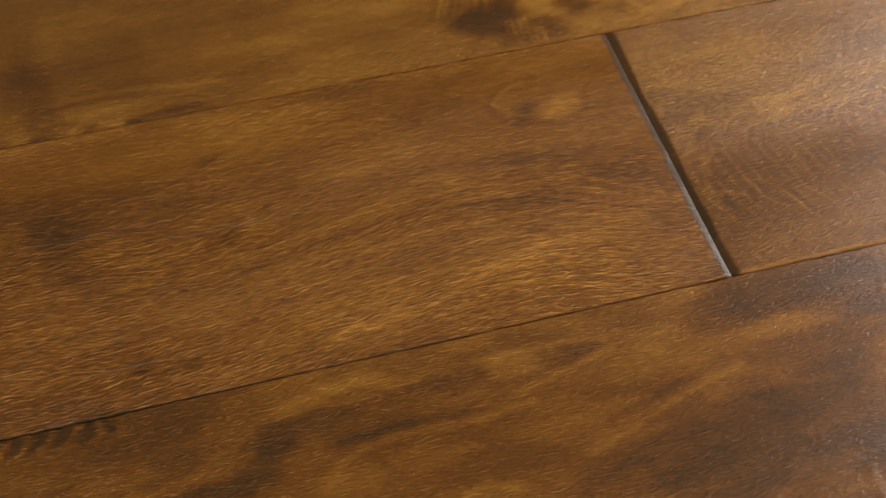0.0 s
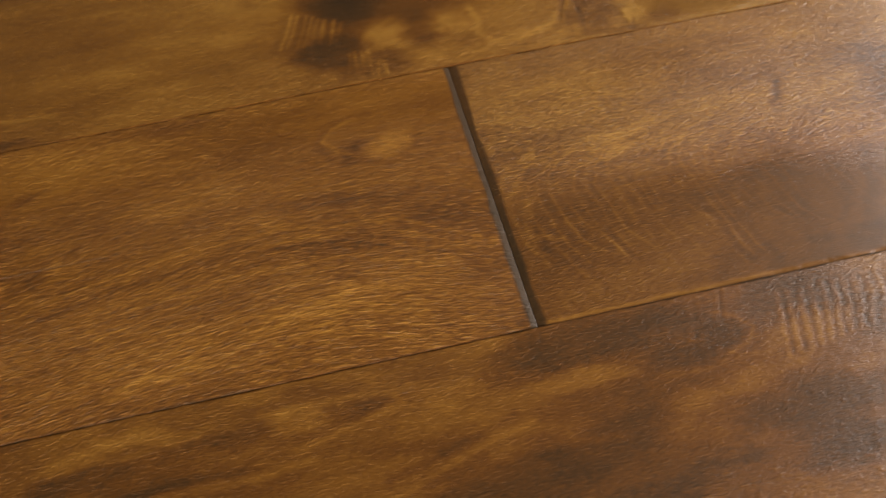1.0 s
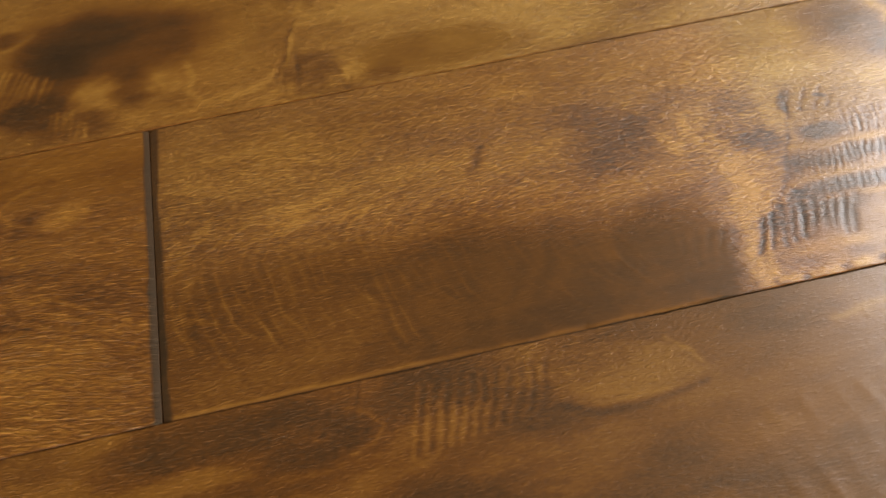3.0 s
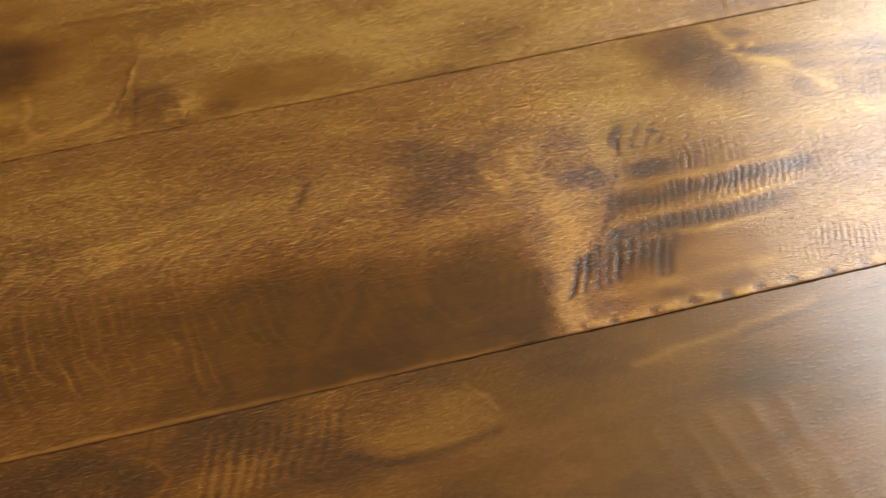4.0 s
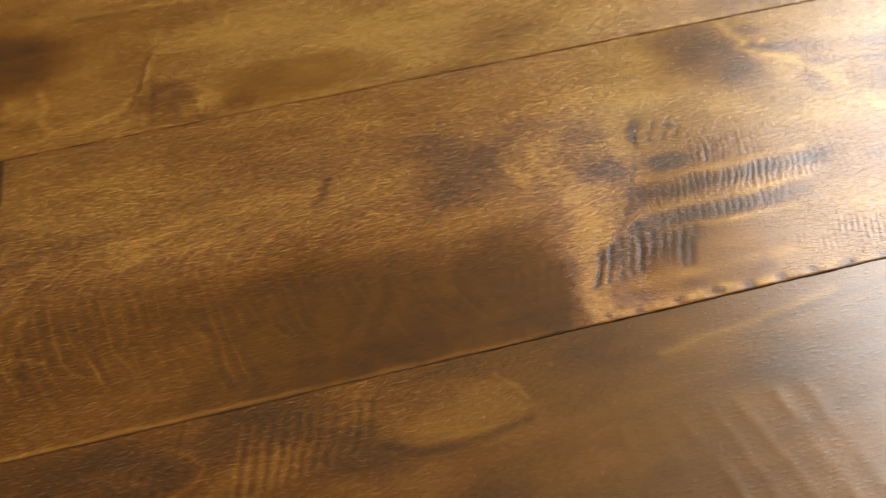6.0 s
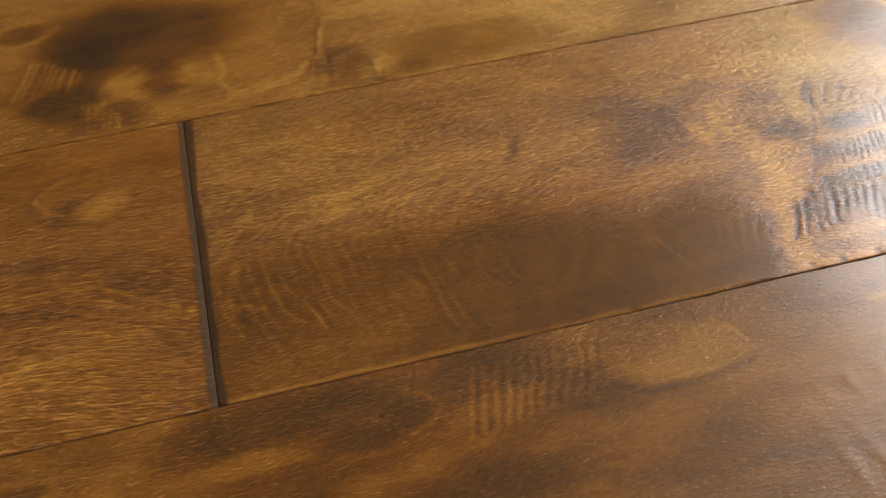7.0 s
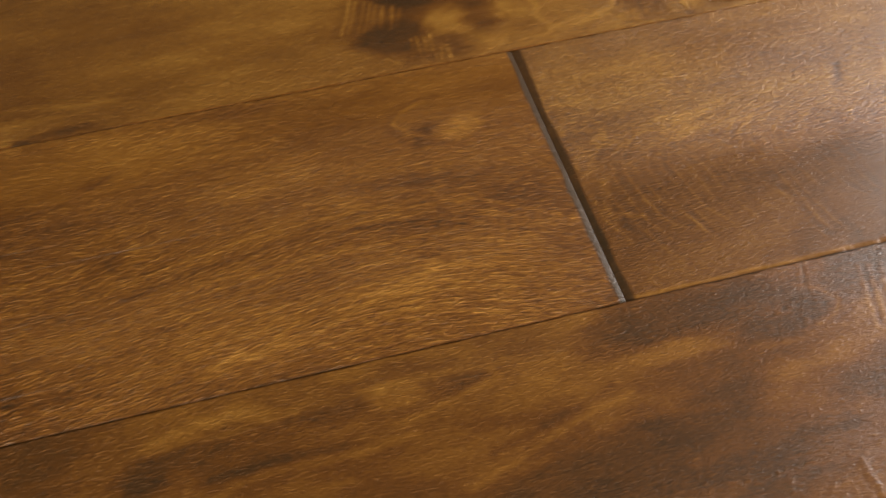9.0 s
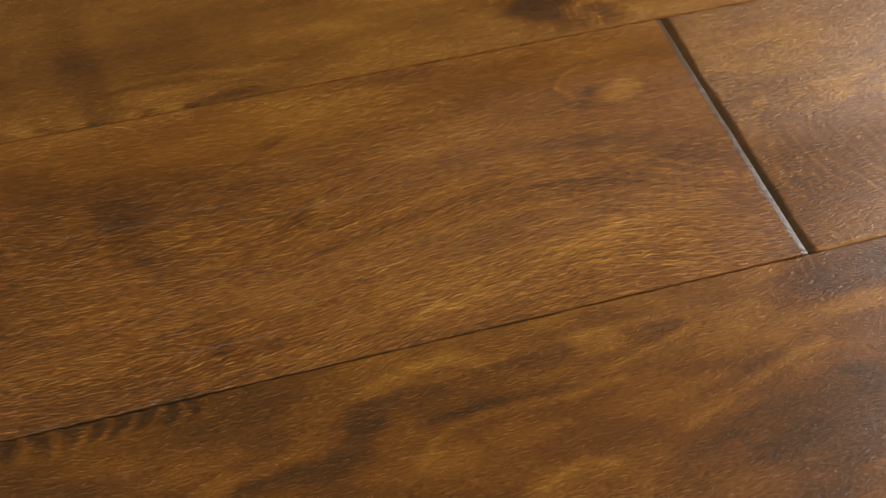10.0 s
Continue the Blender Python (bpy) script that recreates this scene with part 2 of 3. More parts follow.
box(bm, EAST, EAST + SKIN, SIDE_Y0, SIDE_Y1, SIDE_Z1, HIGH)
tagged(part("wall_east", bm, WALL, None, "plain dim painted wall with a small opening for an unseen lamp"), kind="structure")
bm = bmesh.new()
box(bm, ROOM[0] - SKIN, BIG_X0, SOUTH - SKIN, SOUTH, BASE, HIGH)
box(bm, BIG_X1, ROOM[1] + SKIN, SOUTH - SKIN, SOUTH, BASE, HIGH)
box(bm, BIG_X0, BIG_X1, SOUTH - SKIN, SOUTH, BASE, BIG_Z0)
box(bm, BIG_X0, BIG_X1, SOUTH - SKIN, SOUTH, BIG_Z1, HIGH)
tagged(part("wall_south", bm, WALL, None, "plain dim painted wall with a wide opening added for a fill lamp"), kind="structure")
# ---- the planks ----
W = 0.127
END = 0.3762       # cut end of the panel
START = -0.40
floor = tagged(new("floor"), "panel of brown stained hand-scraped wooden planks on white paper", "floor", kind="structure")
floor.location = (0, 0, -THICK)


def steps(a, b, pitch, fine_from, fine_to):
    """Grid lines from a to b, closer together at the bevelled edges, wider outside the stretch from fine_from to fine_to."""
    near = np.array([0, 0.2, 0.4, 0.6, 0.85, 1.2, 1.7, 2.3, 3.0, 3.8]) / 1000
    marks = [a + 0.0046] + [c for c in (fine_from, fine_to) if a + 0.01 < c < b - 0.01] + [b - 0.0046]
    runs = []
    for p, q in zip(marks, marks[1:]):
        wide = 1.0 if fine_from - 1e-6 <= (p + q) / 2 <= fine_to + 1e-6 else 5.0
        runs.append(np.linspace(p, q, max(2, int((q - p) / (pitch * wide))), endpoint=False))
    return np.concatenate([a + near] + runs + [[b - 0.0046], (b - near)[::-1]])


def plank(label, x0, x1, y0, y1, seed, shape, cut=0.0, bevel=(0.0004, 0.0024), gap=0.00012, pitch=0.0005):
    """One plank: a fine grid with the field's relief, bevelled edges and closed sides. shape(field) adds its marks. cut 1: its end lies open at the panel's edge."""
    x0, x1, y0, y1 = x0 + gap, x1 - gap, y0 + gap, y1 - gap
    xs, ys = steps(x0, x1, pitch, -0.30, END), steps(y0, y1, pitch, -0.085, 0.225)
    x, y = np.meshgrid(xs, ys)
    f = Field(x, y, seed)
    f.edge_low = np.ones_like(x)           # how wide the bevels are, along the near and the far edge
    f.edge_high = np.ones_like(x)
    f.low_slope = 0.65
    f.low_dark = np.ones_like(x)          # how much the near bevel is darkened
    shape(f)
    f.tone = np.where(f.tone < 0.34, 0.34 - 0.45 * (0.34 - f.tone), f.tone)      # the stain never goes black
    wob = 1 + 0.45 * fractal(x * 160, y * 30, seed + 8, 4)                          # long edges: nibbled
    end_wob = 1 + 0.34 * fractal(x * 12, y * 34, seed + 9, 4)                       # cut ends: wavy
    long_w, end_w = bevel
    worn, end_grey = np.zeros_like(x), np.zeros_like(x)
    edges = ((y - y0, long_w * f.edge_low * wob, f.low_slope, 0.27 * f.low_dark, 0.85 * f.low_dark, 0.0), (y1 - y, long_w * f.edge_high * wob, 0.8, 0.27, 0.85, 0.0),
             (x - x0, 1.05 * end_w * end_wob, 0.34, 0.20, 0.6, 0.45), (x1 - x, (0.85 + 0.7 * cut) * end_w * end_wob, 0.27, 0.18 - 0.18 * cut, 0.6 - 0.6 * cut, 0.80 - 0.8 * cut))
    for d, w, steep, stain, dull, greying in edges:
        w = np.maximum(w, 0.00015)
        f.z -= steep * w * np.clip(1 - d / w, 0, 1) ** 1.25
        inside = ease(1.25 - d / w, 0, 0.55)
        # the bevels and joints are coloured darker than the top
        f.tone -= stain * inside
        worn, end_grey = np.maximum(worn, dull * inside), np.maximum(end_grey, greying * inside)
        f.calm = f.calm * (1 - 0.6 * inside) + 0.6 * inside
    nx, ny = len(xs), len(ys)
    top = np.stack([x, y, f.z + THICK], -1).reshape(-1, 3)
    k = np.arange(nx * ny).reshape(ny, nx)
    quads = np.stack([k[:-1, :-1], k[:-1, 1:], k[1:, 1:], k[1:, :-1]], -1).reshape(-1, 4)
    rim = np.concatenate([k[0, :], k[1:, -1], k[-1, -2::-1], k[-2:0:-1, 0]])
    low = top[rim].copy()
    low[:, 2] = 0.0
    n, m = len(top), len(rim)
    a, b = np.arange(m), (np.arange(m) + 1) % m
    sides = np.stack([n + m + a, n + a, n + b, n + m + b], -1)
    me = bpy.data.meshes.new("plank")
    verts = np.concatenate([top, low, top[rim]])
    faces = np.concatenate([quads, sides])
    loops = np.concatenate([faces.ravel(), n + np.arange(m)[::-1]])
    me.vertices.add(len(verts))
    me.vertices.foreach_set("co", verts.astype(np.float32).ravel())
    me.loops.add(len(loops))
    me.loops.foreach_set("vertex_index", loops.astype(np.int32))
    me.polygons.add(len(faces) + 1)
    me.polygons.foreach_set("loop_start", (np.arange(len(faces) + 1) * 4).astype(np.int32))
    smooth = np.zeros(len(faces) + 1, dtype=bool)
    smooth[:len(quads)] = True
    me.polygons.foreach_set("use_smooth", smooth)
    me.update(calc_edges=True)
    extra = np.full(2 * m, 0.3)
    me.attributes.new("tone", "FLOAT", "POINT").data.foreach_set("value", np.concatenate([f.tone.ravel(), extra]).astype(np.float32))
    me.attributes.new("calm", "FLOAT", "POINT").data.foreach_set("value", np.concatenate([np.clip(f.calm, -0.9, 1).ravel(), extra * 0]).astype(np.float32))
    me.attributes.new("worn", "FLOAT", "POINT").data.foreach_set("value", np.concatenate([worn.ravel(), extra * 0 + 0.9]).astype(np.float32))
    me.attributes.new("end_grey", "FLOAT", "POINT").data.foreach_set("value", np.concatenate([end_grey.ravel(), extra * 0]).astype(np.float32))
    me.attributes.new("gold", "FLOAT", "POINT").data.foreach_set("value", np.concatenate([np.clip(f.gold, 0, 1).ravel(), extra * 0]).astype(np.float32))
    grain = np.stack([f.u, f.v, np.full_like(f.x, seed * 3.7)], -1).reshape(-1, 3)
    grain = np.concatenate([grain, grain[rim], grain[rim]])
    me.attributes.new("grain", "FLOAT_VECTOR", "POINT").data.foreach_set("vector", grain.astype(np.float32).ravel())
    me.materials.append(WOOD)
    ob = new("plank", me)
    ob.parent = floor
    return tagged(ob, label)


def left_marks(f):
    """The plank left of the butt joint: small dark knots and long arched grain."""
    # tone drops towards the joint to level the near lamp's falloff
    f.tone += 0.14 + 0.09 * np.clip((f.y - 0.08) / 0.03, 0, 1) - 0.05 * np.clip((f.x + 0.12) / 0.1, 0, 1)
    f.v -= 0.017 * np.exp(-((f.x + 0.070) / 0.075) ** 2) * np.exp(-((f.y - 0.045) / 0.045) ** 2)     # arched grain
    f.calm -= 0.22 * np.clip((0.10 - f.y) / 0.03, 0, 1)
    f.tone -= 0.04 * ease(-0.14 - f.x, 0, 0.08) + 0.07 * ease(-0.13 - f.x, 0, 0.08) * ease(0.06 - f.y, 0, 0.04)
    f.knot(-0.217, 0.074, 0.012)
    f.knot(-0.159, 0.065, 0.008, 0.003)
    f.knot(-0.193, 0.016, 0.006, 0.002)
    f.stain(-0.219, 0.081, 0.012, 0.006, -0.19, -15)
    f.stain(-0.224, 0.076, 0.009, 0.004, -0.16, -30)
    f.stain(-0.214, 0.064, 0.008, 0.009, -0.16, 60)
    f.stain(-0.205, 0.050, 0.007, 0.012, -0.10, 40)
    f.stain(-0.159, 0.064, 0.0065, 0.005, -0.17, 35)
    f.stain(-0.150, 0.061, 0.006, 0.003, 0.16)
    f.stain(-0.193, 0.0155, 0.0045, 0.003, -0.24, 0)
    f.stain(-0.178, 0.012, 0.012, 0.003, -0.08, 0)
    f.stain(-0.248, 0.098, 0.010, 0.012, -0.12, 30)
    f.line([(-0.258, 0.089), (-0.247, 0.093), (-0.244, 0.101), (-0.250, 0.106)], 0.0012, 0.12)
    f.stain(-0.235, 0.090, 0.020, 0.010, -0.08)
    f.stain(-0.163, 0.099, 0.008, 0.0025, -0.18, 15)
    f.line([(-0.200, 0.088), (-0.175, 0.092), (-0.158, 0.101)], 0.0010, -0.12)
    f.stain(-0.060, 0.0705, 0.016, 0.004, -0.22, -8)
    f.stain(-0.035, 0.068, 0.012, 0.004, -0.10, -4)
    f.stain(-0.015, 0.052, 0.017, 0.007, -0.18, -5)
    f.stain(-0.008, 0.033, 0.010, 0.010, -0.10)
    f.line([(-0.041, 0.108), (-0.050, 0.105), (-0.054, 0.0985), (-0.049, 0.092), (-0.043, 0.089)], 0.0010, 0.28)
    f.line([(-0.036, 0.110), (-0.048, 0.108), (-0.0575, 0.0985), (-0.052, 0.089)], 0.0016, -0.14)
    f.stain(-0.044, 0.090, 0.007, 0.004, -0.24, 55)
    f.stain(-0.031, 0.091, 0.011, 0.0050, 0.26, 5, 0.35)
    f.stain(-0.027, 0.094, 0.006, 0.0035, 0.10, 5, 0.5)
    f.line([(-0.165, 0.047), (-0.150, 0.052), (-0.110, 0.0595), (-0.074, 0.0610), (-0.034, 0.0545), (-0.008, 0.040)], 0.0006, 0.30, -0.00004)
    f.line([(-0.160, 0.043), (-0.130, 0.050), (-0.095, 0.0545), (-0.055, 0.051), (-0.020, 0.036)], 0.0006, -0.26, 0.00005)
    f.line([(-0.130, 0.040), (-0.090, 0.045), (-0.055, 0.044), (-0.025, 0.032)], 0.0006, 0.22, -0.00003)
    f.line([(-0.115, 0.008), (-0.095, 0.015), (-0.075, 0.024), (-0.055, 0.030)], 0.0007, 0.20)
    f.chatter(-0.034, 0.041, 0.026, 0.014, 0.0042, 0.000014, 0, 0.10, 18)
    f.stain(-0.042, 0.020, 0.040, 0.012, 0.12, 3)
    f.stain(-0.085, 0.030, 0.050, 0.010, 0.07, 4)
    f.stain(-0.125, 0.010, 0.012, 0.0025, 0.18, 6, 0.5)
    f.stain(-0.110, 0.012, 0.010, 0.0020, 0.12, 6, 0.5)
    f.stain(-0.090, 0.110, 0.060, 0.010, -0.06)
    f.stain(-0.110, 0.122, 0.018, 0.003, -0.12)
    f.stain(-0.30, 0.06, 0.05, 0.05, -0.08)
    f.stain(-0.10, 0.085, 0.05, 0.008, 0.06, 2)
    f.clouds(30, 110, 0.035)
    # thin nested arches of the grain
    d = f.dice
    for k in range(15):
        base, shift = 0.050 - 0.0034 * k + d.uniform(-0.001, 0.001), d.uniform(-0.01, 0.01)
        arch = [(-0.145 + shift, base - 0.006), (-0.110 + shift, base + 0.004), (-0.080, base + 0.0095), (-0.055, base + 0.009), (-0.032, base + 0.003), (-0.010, base - 0.011)]
        cut = d.randrange(0, 3)
        f.line(arch[cut:cut + d.randrange(3, 6)], 0.0004, d.choice((0.34, 0.26, -0.26)), d.choice((-0.00003, 0.00003)), 0.7)
    f.wavelets(-0.08, 0.030, 0.12, 0.030, 0.0014, 0.000012, 0.03, 0.06, 0, 0.5, 0.005)
    f.smooth(-0.03, 0.112, 0.06, 0.012, 0.5)
    f.smooth(-0.20, 0.105, 0.06, 0.014, 0.45)


def right_marks(f):
    """The plank right of the joint: bright figure, a smooth dark hollow and a rippled scraped patch."""
    x, y = f.x, f.y
    # the rise past x = 0.16 puts the stronger light there into the tone
    f.tone += 0.19 - 0.05 * ease(0.06 - x, 0, 0.06) - 0.04 * ease(x, 0.12, 0.16) + 0.08 * ease(x, 0.16, 0.22) - 0.05 * np.exp(-((x - 0.09) / 0.04) ** 2)
    f.v -= 0.03 * x - 0.12 * np.clip(x - 0.13, 0, 1)
    f.u = 1.2 * x
    f.calm -= 0.42 * ease(y, 0.045, 0.065) * ease(0.26 - x, 0, 0.06) * np.clip((0.118 - y) / 0.03, 0.3, 1)
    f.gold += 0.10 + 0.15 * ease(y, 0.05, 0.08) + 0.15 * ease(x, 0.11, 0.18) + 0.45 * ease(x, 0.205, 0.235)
    f.clouds(45, 90, 0.035)
    f.wavelets(0.10, 0.078, 0.14, 0.045, 0.0014, 0.000016, 0.05, 0.02, 0, 0.5, 0.005)
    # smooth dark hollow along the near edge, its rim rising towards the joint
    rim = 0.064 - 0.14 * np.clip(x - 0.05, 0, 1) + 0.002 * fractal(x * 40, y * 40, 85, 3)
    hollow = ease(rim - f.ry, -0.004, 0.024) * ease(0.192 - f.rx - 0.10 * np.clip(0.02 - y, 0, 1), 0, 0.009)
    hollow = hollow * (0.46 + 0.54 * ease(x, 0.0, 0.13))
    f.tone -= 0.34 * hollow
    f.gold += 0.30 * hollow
    f.calm = f.calm * (1 - 0.85 * hollow) + 0.85 * hollow
    f.tone += 0.045 * hollow * value_noise(f.rx * 210 - 60 * y, y * 34, 83)
    f.z -= 0.0005 * hollow * ease(0.190 - x, 0, 0.12)
    # nested swirls: each comes in from the far side, turns and drops towards the near edge
    d = f.dice
    for k in range(36):
        x0 = 0.001 + 0.0044 * k + d.uniform(-0.0014, 0.0014)
        top, low = 0.067 + d.uniform(-0.004, 0.004) - 0.10 * max(0, x0 - 0.06), 0.006 + d.uniform(0, 0.018)
        turn_x = 0.20 + 0.3 * d.random()
        loop = [(x0 + 0.020, top + 0.004), (x0 + 0.009, top), (x0 + 0.003, top - 0.006), (x0, top - 0.015), (x0 + 0.002, top - 0.024),
                (x0 + turn_x * 0.014, top - 0.036), (x0 + turn_x * 0.026, min(top - 0.042, low + 0.008)), (x0 + turn_x * 0.036, low)]
        fade = max(0.25, 1 - 0.024 * k)
        f.line(loop, d.choice((0.0004, 0.0005, 0.0007)), 0.23 * fade * d.uniform(0.5, 1.1), -0.000020, 0.3)
        f.line([(u + 0.0024, v) for u, v in loop], 0.0013, -0.10 * fade, 0, 0.4)
        f.line(loop[:3], 0.0005, 0.12 * fade, -0.00002, 0.6)
    for cx, cy, rx, ry, amount, turn in ((0.0175, 0.0725, 0.0045, 0.0018, 0.26, 15), (0.010, 0.042, 0.0022, 0.012, 0.16, -12), (0.008, 0.060, 0.0026, 0.008, 0.14, -12), (0.014, 0.034, 0.0040, 0.0015, 0.2, -40),
                                         (0.0462, 0.0655, 0.006, 0.0020, 0.20, 15), (0.052, 0.0735, 0.011, 0.0030, 0.16, 12), (0.085, 0.074, 0.050, 0.010, 0.10, 4), (0.040, 0.098, 0.045, 0.012, 0.10, 4), (0.013, 0.105, 0.010, 0.020, 0.10, 0)):
        f.stain(cx, cy, rx, ry, amount, turn, 0.6)
    f.line([(0.1120, 0.0735), (0.1150, 0.0785), (0.1175, 0.0840)], 0.0018, -0.40, 0.00006)
    f.line([(0.1180, 0.0745), (0.135, 0.080), (0.160, 0.090), (0.180, 0.094)], 0.0007, -0.16, 0, 0.4)
    # clouded zone before the patch: brown clouds between golden ridges
    for cx, cy, rx, ry, amount, turn in ((0.166, 0.074, 0.017, 0.013, -0.34, 5), (0.158, 0.090, 0.012, 0.006, -0.16, 0), (0.189, 0.089, 0.009, 0.005, -0.18, 0), (0.150, 0.060, 0.012, 0.006, -0.12, 10),
                                         (0.212, 0.0615, 0.0085, 0.0065, -0.34, -10), (0.209, 0.080, 0.007, 0.006, -0.16, 0), (0.1965, 0.075, 0.003, 0.014, -0.12, 10), (0.128, 0.092, 0.050, 0.009, -0.07, 3)):
        f.stain(cx, cy, rx, ry, amount, turn, 0.8)
    for cx, cy, rx, ry, amount, turn in ((0.1835, 0.069, 0.0035, 0.011, 0.22, 14), (0.1970, 0.064, 0.0055, 0.024, 0.22, 8), (0.168, 0.0505, 0.018, 0.005, 0.10, 0), (0.205, 0.046, 0.012, 0.010, 0.24, 20),
                                         (0.198, 0.030, 0.006, 0.014, 0.26, -14), (0.192, 0.010, 0.006, 0.010, 0.26, -8), (0.2225, 0.070, 0.0045, 0.016, 0.18, -8), (0.225, 0.096, 0.040, 0.008, 0.14, -3)):
        f.stain(cx, cy, rx, ry, amount, turn, 0.6)
    f.wavelets(0.203, 0.060, 0.020, 0.040, 0.0020, 0.000045, 0.10, 0.02, -8, 0.5, 0.007)
    f.wavelets(0.300, 0.060, 0.060, 0.030, 0.0022, 0.000035, 0.07, -0.04, 0, 0.6, 0.016)
    for k in range(6):
        f.line([(0.165 + 0.0042 * k, 0.013 + 0.0008 * k), (0.169 + 0.0042 * k, 0.029 - 0.0004 * k)], 0.0011, -0.10, 0.00002, 0.4)
    # rippled patch: torn rim, combed bands, flutes
    f.stain(0.250, 0.046, 0.034, 0.026, -0.20, 0, 0.7)
    f.stain(0.217, 0.025, 0.018, 0.009, -0.18, 10, 0.7)
    f.smooth(0.236, 0.014, 0.034, 0.016, 0.8, 0, 0.7)
    f.stain(0.245, 0.019, 0.036, 0.012, -0.20, 0, 0.9)
    f.smooth(0.254, 0.047, 0.032, 0.020, 0.6, 0, 0.7)
    f.line([(0.2310, 0.0840), (0.2282, 0.0690), (0.2230, 0.0580), (0.2190, 0.0510), (0.2140, 0.0390), (0.2080, 0.0320), (0.2010, 0.0240), (0.1940, 0.0140)], 0.0009, -0.34, 0.00006, 0.3)
    f.stain(0.2300, 0.0780, 0.0022, 0.0065, -0.34, -15, 0.6)
    f.comb(((0.2285, 0.0712), (0.2350, 0.0830)), ((0.2530, 0.0690), (0.2590, 0.0765)), 6, 0.0008, -0.50, 0.00010, 0.0007)
    f.comb(((0.2310, 0.0715), (0.2370, 0.0800)), ((0.2500, 0.0700), (0.2560, 0.0770)), 5, 0.0006, 0.20, -0.00004, 0.0007)
    f.stain(0.2430, 0.0762, 0.0017, 0.0017, -0.45, 0, 0.5)
    f.stain(0.2350, 0.0593, 0.0095, 0.0040, -0.42, -4, 0.6)
    f.comb(((0.2445, 0.0560), (0.2475, 0.0670)), ((0.2690, 0.0545), (0.2715, 0.0650)), 12, 0.0007, -0.40, 0.00007, 0.0005)
    for pts, width, amount in (([(0.2190, 0.0470), (0.2360, 0.0455), (0.2570, 0.0480), (0.2900, 0.0475)], 0.0030, -0.42), ([(0.2170, 0.0345), (0.2330, 0.0350), (0.2520, 0.0340), (0.2760, 0.0340)], 0.0028, -0.42)):
        f.line(pts, width, amount, 0.00006, 0.2)
    f.comb(((0.2190, 0.0430), (0.2215, 0.0505)), ((0.2880, 0.0440), (0.2905, 0.0510)), 30, 0.0006, -0.36, 0.00006, 0.0005)
    f.comb(((0.2900, 0.0400), (0.2920, 0.0580)), ((0.3120, 0.0420), (0.3140, 0.0540)), 9, 0.0006, -0.20, 0.00003, 0.0006)
    f.comb(((0.2210, 0.0400), (0.2225, 0.0440)), ((0.2850, 0.0400), (0.2865, 0.0440)), 28, 0.0005, 0.26, -0.00005, 0.0006)
    f.comb(((0.2180, 0.0320), (0.2200, 0.0375)), ((0.2700, 0.0315), (0.2720, 0.0370)), 20, 0.0006, -0.22, 0.00004, 0.0005)
    for pts in ([(0.2220, 0.0540), (0.2390, 0.0525), (0.2590, 0.0525), (0.285, 0.0535)], [(0.2160, 0.0385), (0.2340, 0.0392), (0.2540, 0.0385), (0.280, 0.0395)], [(0.2230, 0.0298), (0.2410, 0.0290), (0.2700, 0.0285)]):
        f.line(pts, 0.0015, 0.40, -0.00004, 0.35)
    f.comb(((0.1942, 0.0140), (0.2000, 0.0262)), ((0.2110, 0.0165), (0.2165, 0.0345)), 5, 0.0011, -1.0, 0.00020, 0.0005)
    # glints between the flutes, painted as pale strokes
    f.comb(((0.1965, 0.0150), (0.2022, 0.0262)), ((0.2080, 0.0175), (0.2120, 0.0270)), 3, 0.0008, 0.24, -0.00010, 0.0003)
    f.comb(((0.2145, 0.0165), (0.2195, 0.0305)), ((0.2270, 0.0150), (0.2330, 0.0285)), 5, 0.0013, -0.52, 0.00010, 0.0005)
    f.calm -= 0.6 * f.spot(0.204, 0.050, 0.014, 0.042, -10, 1.0)
    f.calm += 0.42 * ease(x, 0.212, 0.250) * (1 - f.calm)
    f.line([(0.2010, 0.0062), (0.2250, 0.0068), (0.2500, 0.0075)], 0.0030, -0.30, 0, 0.2)
    f.line([(0.2030, 0.0115), (0.2250, 0.0110), (0.2600, 0.0115)], 0.0020, 0.20, 0, 0.3)
    f.chatter(0.285, 0.0115, 0.020, 0.008, 0.0022, 0.000040, -6, 0.20, 18)
    for k in range(9):
        f.line([(0.236, 0.030 - 0.0012 * k), (0.262, 0.028 - 0.0022 * k), (0.300, 0.031 - 0.0040 * k)], 0.0005, 0.14, -0.000008, 0.4)
    # dark wing with a bright vein near the far edge
    for cx, cy, rx, ry, amount, turn in ((0.274, 0.106, 0.016, 0.014, -0.30, -30), (0.266, 0.117, 0.015, 0.009, -0.28, -10), (0.281, 0.094, 0.008, 0.012, -0.26, -10), (0.260, 0.100, 0.014, 0.010, -0.18, 0)):
        f.stain(cx, cy, rx, ry, amount, turn, 1.1)
    f.smooth(0.272, 0.106, 0.022, 0.020, 0.4, 0, 1.2)
    f.line([(0.2835, 0.1245), (0.2850, 0.1170), (0.2885, 0.1110)], 0.0022, 0.36, 0, 0.3)
    f.line([(0.2885, 0.1112), (0.2840, 0.1082), (0.2890, 0.1050), (0.2960, 0.1100)], 0.0012, 0.50, 0, 0.2)
    f.line([(0.2890, 0.1030), (0.3000, 0.0990), (0.3060, 0.0910), (0.3180, 0.0735), (0.3220, 0.0630)], 0.0024, 0.27, 0, 0.4)
    f.line([(0.2915, 0.1078), (0.2975, 0.1055)], 0.0018, -0.62)
    f.line([(0.3010, 0.1040), (0.3190, 0.1010), (0.3420, 0.0965)], 0.0038, -0.52, 0, 0.2)
